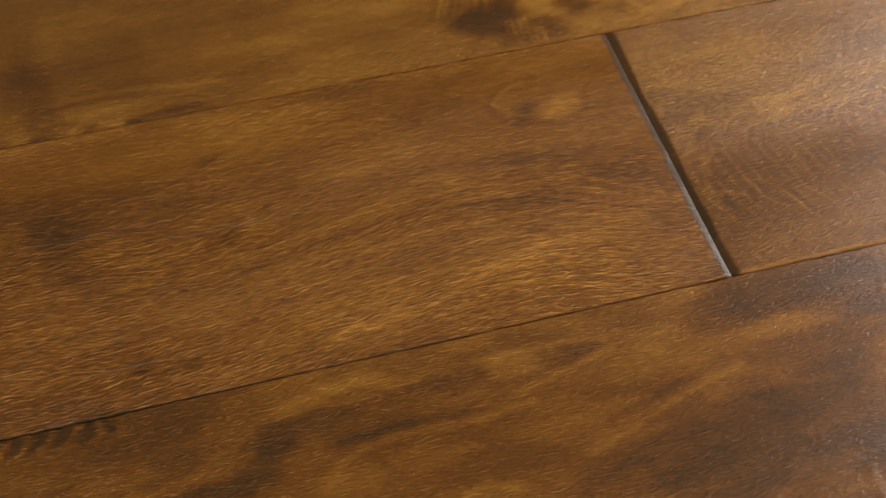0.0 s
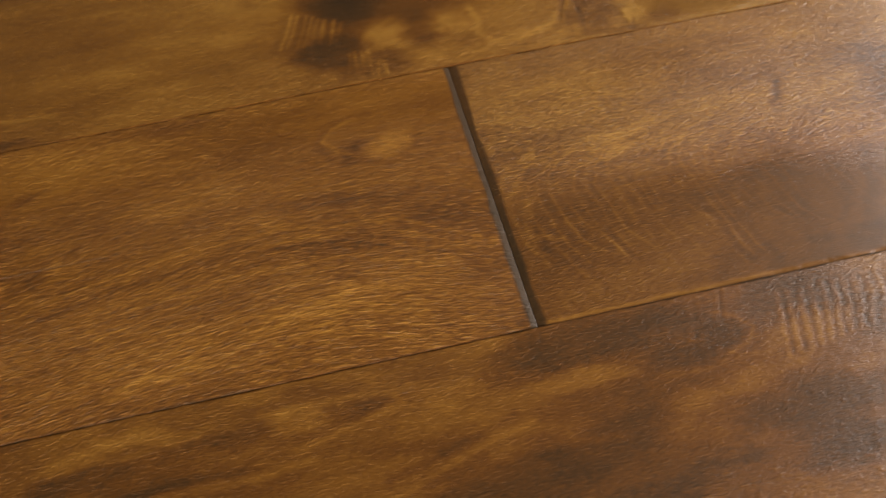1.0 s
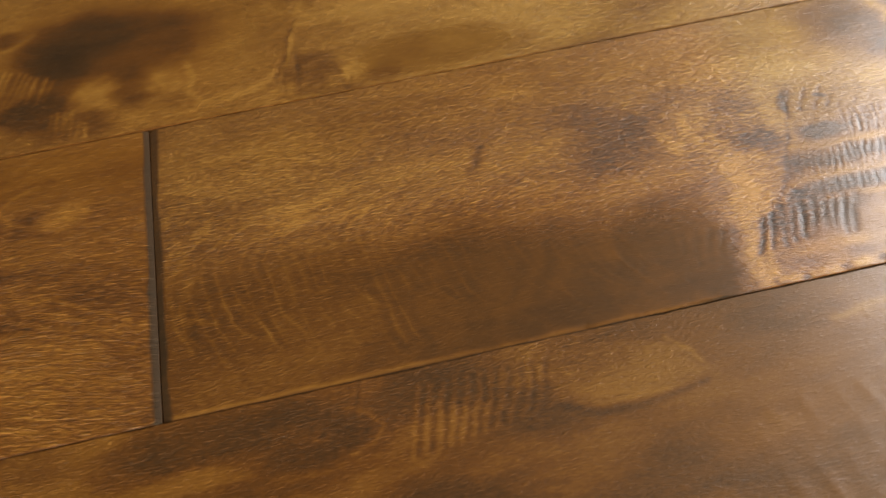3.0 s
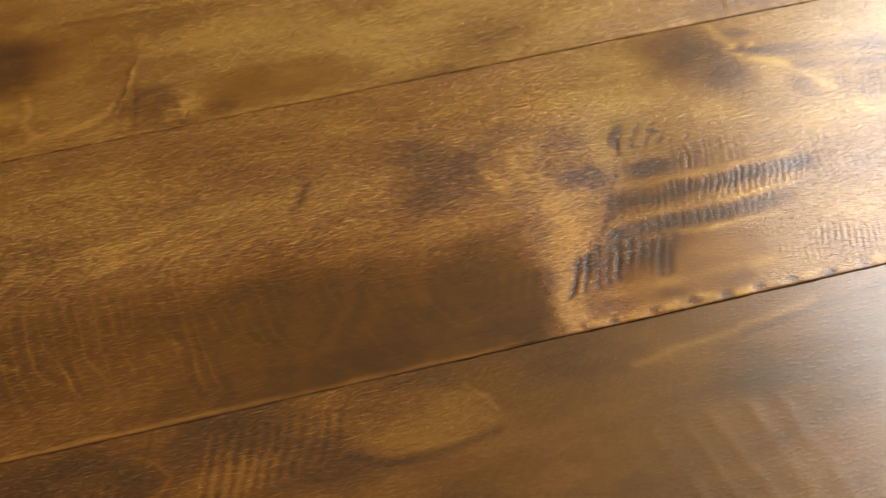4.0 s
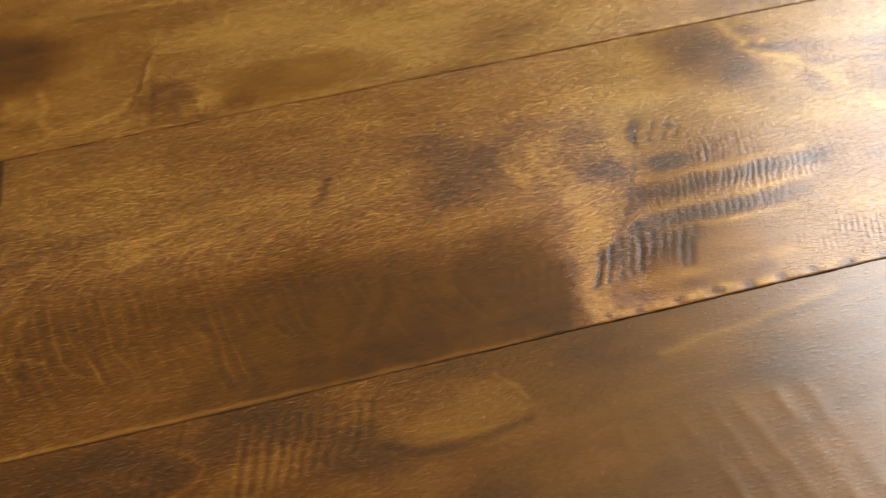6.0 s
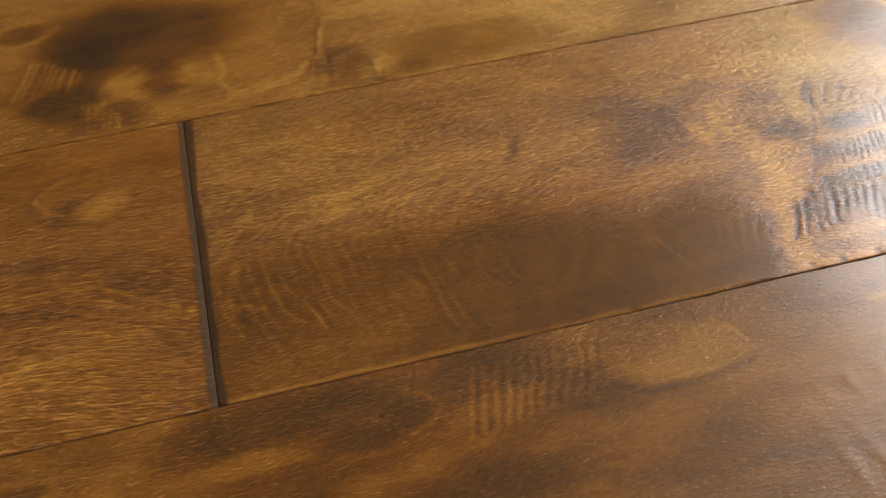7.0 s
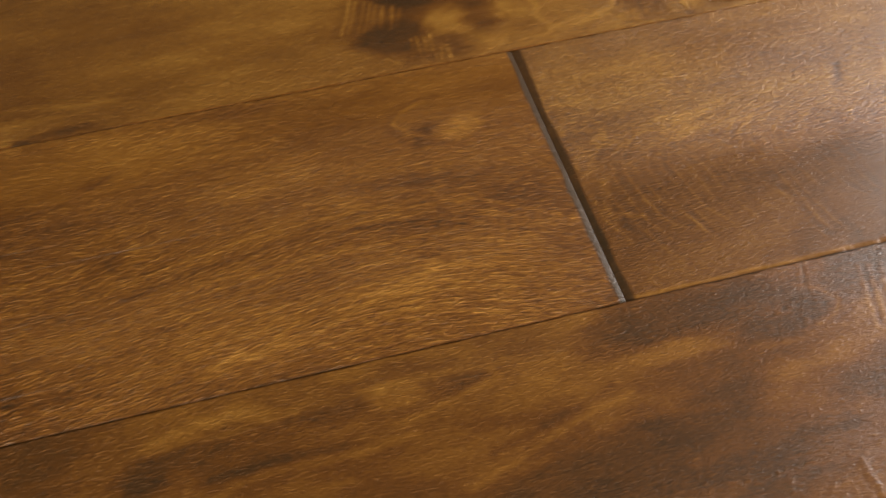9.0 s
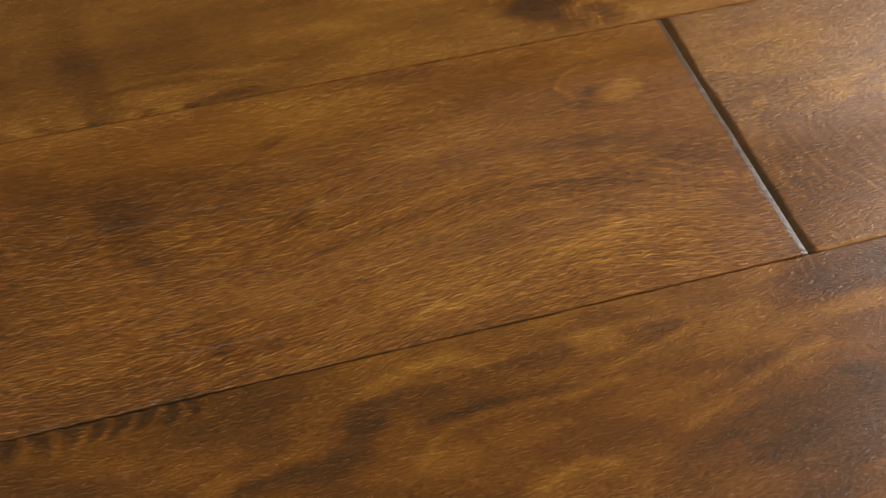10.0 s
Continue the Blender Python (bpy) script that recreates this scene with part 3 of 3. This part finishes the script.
    f.line([(0.3070, 0.0940), (0.3200, 0.0915), (0.3440, 0.0870)], 0.0030, -0.40, 0, 0.2)
    f.stain(0.293, 0.1165, 0.006, 0.003, -0.30, -10)
    f.stain(0.304, 0.0835, 0.005, 0.008, -0.22, 20)
    f.comb(((0.3150, 0.0765), (0.3190, 0.0860)), ((0.3340, 0.0700), (0.3390, 0.0815)), 10, 0.0009, -0.28, 0.00005, 0.0004)
    f.comb(((0.3280, 0.1160), (0.3295, 0.1215)), ((0.3400, 0.1130), (0.3415, 0.1190)), 6, 0.0008, -0.22, 0.00003, 0.0004)
    f.comb(((0.3200, 0.0500), (0.3230, 0.0610)), ((0.3380, 0.0460), (0.3410, 0.0570)), 7, 0.0010, -0.16, 0.00003, 0.0005)
    # nibbled near edge on the patch, a paler lip before it
    for k in range(14):
        cx = 0.1935 + 0.0118 * k + 0.0012 * math.sin(5 * k)
        f.stain(cx, 0.0014, d.uniform(0.0012, 0.0026), d.uniform(0.0010, 0.0018), -0.42, 0, 0.8)
        f.stain(cx + 0.006, 0.0020, 0.0034, 0.0014, d.uniform(0.08, 0.26), 0, 0.8)
        f.z -= 0.00016 * np.exp(-((x - cx) / 0.0026) ** 2 - (y / 0.0026) ** 2)
    lip = ease(0.185 - x, 0, 0.03)
    f.edge_low = 1 + 2.6 * lip
    f.low_slope = 0.34
    f.low_dark = 1 - 1.0 * lip * ease(y, 0.00015, 0.0005)
    f.line([(0.003, 0.0011), (0.060, 0.0010), (0.110, 0.0009), (0.175, 0.0005)], 0.0008, 0.32, 0, 0.15)


def far_marks(f):
    """The plank of the far row: a dark fan-shaped knot, torn chips and cloudy stain."""
    f.tone += 0.24 - 0.07 * ease(f.x, 0.20, 0.28) + 0.10 * ease(f.x, -0.17, -0.12) * ease(0.16 - f.x, 0, 0.04)
    f.clouds(30, 90, 0.045)
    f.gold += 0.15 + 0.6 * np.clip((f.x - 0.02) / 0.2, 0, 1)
    f.tone -= 0.06 * np.clip((0.03 - f.x) / 0.05, 0, 1) * np.clip((f.x + 0.13) / 0.05, 0, 1)
    f.tone -= 0.09 * np.clip((-0.08 - f.x) / 0.06, 0, 1) + 0.07 * np.exp(-((f.x - 0.05) / 0.04) ** 2)
    f.knot(-0.061, 0.195, 0.014, 0.006)
    f.stain(-0.061, 0.196, 0.009, 0.0055, -0.30, 10, 0.5)
    f.line([(-0.071, 0.190), (-0.062, 0.188), (-0.050, 0.192), (-0.046, 0.197)], 0.0016, 0.22)
    f.line([(-0.076, 0.196), (-0.066, 0.203), (-0.052, 0.203)], 0.0016, 0.16)
    f.stain(-0.082, 0.190, 0.007, 0.006, 0.10)
    f.stain(-0.044, 0.166, 0.016, 0.024, -0.38, -25, 0.7)
    f.stain(-0.030, 0.190, 0.026, 0.016, -0.30, 0, 0.6)
    f.stain(-0.042, 0.148, 0.015, 0.010, -0.42, 20, 0.6)
    f.stain(-0.010, 0.182, 0.036, 0.022, -0.46, 0, 0.5)
    f.stain(-0.005, 0.152, 0.008, 0.011, -0.40, 20, 0.7)
    f.stain(0.004, 0.142, 0.010, 0.007, -0.16)
    f.stain(-0.026, 0.137, 0.016, 0.008, -0.30, 0, 0.6)
    f.stain(-0.022, 0.150, 0.008, 0.005, 0.03, 50, 0.7)
    f.stain(-0.019, 0.155, 0.007, 0.004, 0.10, 10, 0.6)
    f.stain(-0.004, 0.139, 0.012, 0.006, 0.14, 0, 0.7)
    f.stain(0.006, 0.150, 0.008, 0.010, 0.10, 0, 0.7)
    f.stain(-0.014, 0.146, 0.007, 0.004, 0.12, 10, 0.5)
    f.line([(-0.031, 0.150), (-0.026, 0.158), (-0.016, 0.162)], 0.0016, 0.18)
    f.comb(((-0.0635, 0.1560), (-0.0560, 0.1760)), ((-0.0400, 0.1540), (-0.0365, 0.1660)), 8, 0.0010, 0.44, -0.00006, 0.0006)
    f.comb(((-0.0390, 0.1325), (-0.0365, 0.1460)), ((-0.0240, 0.1305), (-0.0235, 0.1450)), 6, 0.0010, 0.46, -0.00006, 0.0006)
    f.line([(0.0165, 0.162), (0.0178, 0.152), (0.0165, 0.144), (0.0205, 0.1375), (0.031, 0.1345), (0.0476, 0.1425), (0.056, 0.152), (0.0600, 0.168), (0.064, 0.184)], 0.0016, 0.22)
    f.line([(0.0200, 0.1400), (0.033, 0.1315), (0.049, 0.1380)], 0.0018, -0.18)
    f.stain(0.035, 0.155, 0.013, 0.013, 0.10)
    f.stain(0.063, 0.143, 0.010, 0.012, -0.14, 0)
    f.comb(((0.0535, 0.1330), (0.0570, 0.1600)), ((0.0790, 0.1290), (0.0790, 0.1360)), 8, 0.0012, -0.34, 0.00010, 0.0014)
    f.comb(((0.0560, 0.1340), (0.0600, 0.1560)), ((0.0760, 0.1310), (0.0765, 0.1400)), 7, 0.0008, 0.26, -0.00008, 0.0014)
    f.line([(0.0500, 0.1420), (0.0545, 0.1530), (0.0570, 0.1640), (0.0630, 0.1780)], 0.0012, -0.30, 0.00015, 0.2)
    f.line([(0.0520, 0.1420), (0.0562, 0.1530), (0.0590, 0.1650)], 0.0008, 0.22, 0, 0.2)
    f.line([(0.0500, 0.1305), (0.0660, 0.1300), (0.0820, 0.1290)], 0.0020, -0.50, 0.0002, 0.4)
    f.stain(0.064, 0.142, 0.011, 0.010, -0.20, 0, 0.6)
    f.line([(0.0630, 0.1770), (0.0770, 0.1760), (0.0910, 0.1800), (0.0930, 0.1870)], 0.0010, 0.30, 0, 0.3)
    f.stain(0.0800, 0.1385, 0.0060, 0.0040, 0.12, 10, 0.7)
    f.stain(0.112, 0.144, 0.024, 0.014, -0.22, 22, 1.0)
    f.stain(0.093, 0.134, 0.007, 0.005, -0.20)
    f.stain(0.135, 0.145, 0.012, 0.008, -0.12)
    f.stain(0.078, 0.172, 0.020, 0.004, 0.14, 0, 0.6)
    f.line([(0.030, 0.205), (0.060, 0.2035), (0.100, 0.1990)], 0.0014, 0.14)
    f.line([(0.030, 0.202), (0.060, 0.2010), (0.100, 0.1960)], 0.0014, -0.16)
    f.line([(0.060, 0.1690), (0.090, 0.1690)], 0.0012, -0.14)
    f.stain(0.155, 0.182, 0.014, 0.010, -0.14)
    f.chatter(0.155, 0.182, 0.015, 0.010, 0.0055, 0.000054, 0, 0.10, 18)
    f.stain(0.167, 0.136, 0.013, 0.006, 0.16)
    f.stain(0.150, 0.158, 0.040, 0.006, 0.10)
    f.stain(0.200, 0.143, 0.016, 0.009, -0.16, 10)
    f.stain(0.185, 0.170, 0.030, 0.005, 0.10)
    f.stain(0.250, 0.150, 0.040, 0.014, 0.06)
    f.chatter(0.308, 0.137, 0.020, 0.007, 0.0060, 0.000054, 0, 0.12, 18)
    for k in range(9):
        f.stain(0.262 + 0.0085 * k, 0.1285, 0.0028, 0.0014, 0.20, 0, 0.6)
    # towards the other end
    f.stain(-0.231, 0.160, 0.010, 0.016, -0.17, 0, 0.9)
    f.stain(-0.238, 0.182, 0.010, 0.016, -0.14)
    f.stain(-0.226, 0.140, 0.007, 0.012, -0.14)
    f.line([(-0.222, 0.1455), (-0.205, 0.1475), (-0.1880, 0.1475), (-0.172, 0.1435), (-0.153, 0.1415)], 0.0016, 0.18)
    f.line([(-0.222, 0.1430), (-0.200, 0.1440), (-0.172, 0.1400)], 0.0013, -0.14)
    f.stain(-0.205, 0.139, 0.018, 0.004, 0.12)
    f.stain(-0.182, 0.1290, 0.011, 0.0022, -0.26)
    f.stain(-0.168, 0.1300, 0.007, 0.0022, -0.22)
    f.stain(-0.243, 0.134, 0.018, 0.004, 0.14)
    for x in (-0.251, -0.233, -0.211, -0.196):
        f.stain(x, 0.1290, 0.0035, 0.0022, 0.18, 0, 0.6)
        f.stain(x + 0.006, 0.1285, 0.0030, 0.0018, -0.22, 0, 0.6)
    f.stain(-0.110, 0.146, 0.014, 0.004, 0.14)
    f.stain(-0.130, 0.162, 0.050, 0.010, 0.08)
    f.stain(-0.150, 0.185, 0.040, 0.010, -0.08)
    f.smooth(-0.15, 0.18, 0.12, 0.05, 0.45)
    f.smooth(-0.01, 0.18, 0.06, 0.04, 0.6)
    f.smooth(0.112, 0.141, 0.03, 0.012, 0.7)


def near_marks(f):
    """The plank of the near row: dark mottling, comb-like ripples and a drop-shaped light figure."""
    f.tone -= 0.04 - 0.11 * ease(f.x, -0.17, -0.12) * ease(0.03 - f.x, 0, 0.04)
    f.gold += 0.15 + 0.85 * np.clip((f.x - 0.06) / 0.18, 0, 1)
    f.u = f.x * 1.5
    f.calm += 0.36
    f.tone += (0.07 - 0.045 * ease(f.x, 0.08, 0.18)) * np.tanh(2.5 * fractal(f.rx * 55, f.ry * 130, 94, 4))
    # drop figure with its outline
    drop = np.maximum(f.spot(0.138, -0.0165, 0.023, 0.0095, -5, 0.25), f.spot(0.112, -0.0085, 0.020, 0.0055, -12, 0.4))
    f.tone += 0.07 * drop
    f.line([(0.094, -0.0110), (0.106, -0.0140), (0.1150, -0.0185), (0.1185, -0.0230), (0.1260, -0.0268), (0.1400, -0.0265), (0.1560, -0.0242), (0.1622, -0.0215), (0.1590, -0.0150), (0.1530, -0.0090)], 0.0007, 0.17, 0, 0.3)
    f.line([(0.1170, -0.0245), (0.1260, -0.0292), (0.1420, -0.0290), (0.1600, -0.0262)], 0.0012, -0.22)
    f.stain(0.086, -0.008, 0.018, 0.007, -0.14)
    f.stain(0.108, -0.024, 0.016, 0.008, -0.16, -15)
    # comb ripples
    for k in range(11):
        x = 0.0765 + 0.00375 * k
        low = -0.0300 + 0.0006 * k
        f.line([(x - 0.0060, low), (x - 0.0028, -0.018), (x, -0.0065 - 0.0002 * k)], 0.0009, 0.18 - 0.010 * k, -0.00002)
        f.line([(x - 0.0041, low + 0.001), (x - 0.0009, -0.018), (x + 0.0019, -0.0070)], 0.0008, -0.14, 0.00002)
    f.chatter(0.064, -0.0065, 0.016, 0.0055, 0.0028, 0.000023, 0, 0.14, 18)
    f.chatter(0.048, -0.015, 0.020, 0.012, 0.0042, 0.000014, 0, 0.10, 18)
    f.stain(0.0865, -0.0055, 0.0025, 0.0045, -0.12)
    f.line([(0.0540, -0.0085), (0.0600, -0.0115), (0.0640, -0.0165), (0.0610, -0.0215), (0.0540, -0.0240)], 0.0008, 0.27)
    f.stain(0.042, -0.014, 0.024, 0.011, -0.20, -5, 0.8)
    f.stain(0.005, -0.009, 0.018, 0.008, -0.18, 0, 0.8)
    f.stain(-0.009, -0.012, 0.012, 0.007, -0.16)
    f.stain(0.010, -0.0215, 0.016, 0.003, 0.15, -3, 0.9)
    f.stain(-0.001, -0.030, 0.014, 0.004, -0.16)
    f.stain(0.036, -0.044, 0.016, 0.008, 0.16, 10)
    f.stain(0.055, -0.034, 0.022, 0.004, 0.12, 5)
    f.stain(0.055, -0.043, 0.016, 0.006, -0.14)
    f.stain(0.076, -0.053, 0.018, 0.012, -0.20)
    # two ridges, their glint put in as a slightly paler tone
    f.line([(0.0860, -0.0380), (0.0880, -0.0440), (0.0850, -0.0580), (0.0800, -0.0700)], 0.0016, 0.05, -0.00003)
    f.line([(0.0960, -0.0400), (0.0970, -0.0500), (0.0930, -0.0660)], 0.0014, 0.04, -0.00003)
    # left: flame figure
    f.line([(-0.090, -0.010), (-0.065, -0.0098), (-0.049, -0.0125), (-0.0465, -0.0160), (-0.058, -0.0190), (-0.080, -0.0240)], 0.0014, 0.22)
    f.stain(-0.060, -0.0145, 0.013, 0.0039, -0.15, 5, 0.6)
    f.stain(-0.045, -0.020, 0.012, 0.0044, 0.08)
    f.stain(-0.077, -0.0140, 0.009, 0.0055, 0.16, -10, 0.6)
    f.stain(-0.094, -0.0120, 0.009, 0.0066, -0.12)
    f.stain(-0.127, -0.0075, 0.012, 0.0031, 0.23, -6, 0.6)
    f.stain(-0.113, -0.0110, 0.008, 0.0022, 0.18, 4, 0.6)
    f.stain(-0.116, -0.0160, 0.017, 0.0033, -0.16, 5, 0.6)
    f.stain(-0.146, -0.0125, 0.010, 0.0033, 0.21, 12, 0.6)
    f.stain(-0.138, -0.0180, 0.010, 0.0033, -0.15, 8, 0.6)
    f.stain(-0.155, -0.0215, 0.008, 0.0060, -0.20, 30, 0.6)
    f.stain(-0.169, -0.0235, 0.011, 0.0039, 0.20, 20, 0.6)
    f.stain(-0.188, -0.0300, 0.016, 0.0028, 0.16, 5, 0.6)
    f.stain(-0.178, -0.0345, 0.022, 0.0033, -0.16, 5, 0.6)
    f.stain(-0.133, -0.0395, 0.009, 0.0050, 0.21, 0, 0.6)
    f.stain(-0.120, -0.0290, 0.012, 0.0044, -0.07)
    f.line([(-0.137, -0.0350), (-0.1280, -0.0300), (-0.1100, -0.0290), (-0.0920, -0.0300), (-0.075, -0.0280)], 0.0014, 0.22)
    f.line([(-0.135, -0.0270), (-0.110, -0.0255), (-0.092, -0.0270)], 0.0013, -0.22)
    f.line([(-0.110, -0.0560), (-0.095, -0.0500), (-0.088, -0.0540)], 0.0015, 0.22)
    f.line([(-0.0640, -0.0490), (-0.0500, -0.0435), (-0.0400, -0.0400), (-0.0250, -0.0350), (-0.0110, -0.0320)], 0.0012, 0.22)
    f.line([(-0.0560, -0.0400), (-0.0400, -0.0360), (-0.0150, -0.0280)], 0.0014, -0.19)
    f.stain(-0.010, -0.064, 0.055, 0.024, -0.26, 12, 0.9)
    f.stain(-0.018, -0.048, 0.017, 0.0085, -0.10, 15, 0.6)
    f.stain(-0.046, -0.058, 0.026, 0.0090, -0.14, 10, 0.7)
    f.stain(-0.030, -0.024, 0.022, 0.0040, 0.12, 5)
    f.stain(-0.070, -0.036, 0.020, 0.0050, 0.08, 5)
    # scalloped edge at the far left
    for k in range(9):
        x = -0.262 + 0.0075 * k
        f.stain(x, -0.0035, 0.0026, 0.0042, -0.26, -20, 0.6)
        f.stain(x + 0.0036, -0.0050, 0.0020, 0.0045, 0.10, -20, 0.6)
        f.z -= 0.0007 * np.exp(-((f.x - x) / 0.0026) ** 2 - (f.y / 0.0050) ** 2)
    # broad low ridges past the drop; their pale tone stands in for glints
    f.comb(((0.172, -0.074), (0.166, -0.040)), ((0.250, -0.080), (0.240, -0.036)), 9, 0.0022, 0.03, -0.00006, 0.0016)
    f.comb(((0.006, -0.096), (0.011, -0.071)), ((0.046, -0.098), (0.044, -0.070)), 4, 0.0013, 0.08, -0.00016, 0.0010)
    # right of the drop: softer clouds
    f.line([(0.205, -0.0150), (0.233, -0.0115), (0.255, -0.0085), (0.266, -0.0070)], 0.0014, 0.19)
    f.line([(0.240, -0.0130), (0.265, -0.0100), (0.290, -0.0070)], 0.0014, -0.16)
    f.stain(0.236, -0.026, 0.012, 0.008, -0.12)
    f.stain(0.210, -0.022, 0.025, 0.006, 0.10, 5)
    f.stain(0.190, -0.010, 0.018, 0.006, -0.10)
    f.stain(0.270, -0.030, 0.03, 0.012, -0.10)
    f.calm += (0.9 - f.calm) * 0.9 * ease(f.x, 0.10, 0.20)
    f.smooth(0.02, -0.04, 0.25, 0.02, 0.35)


plank("amber brown plank with long grain and small dark knots", START, 0.0, 0.0, W, 11, left_marks)
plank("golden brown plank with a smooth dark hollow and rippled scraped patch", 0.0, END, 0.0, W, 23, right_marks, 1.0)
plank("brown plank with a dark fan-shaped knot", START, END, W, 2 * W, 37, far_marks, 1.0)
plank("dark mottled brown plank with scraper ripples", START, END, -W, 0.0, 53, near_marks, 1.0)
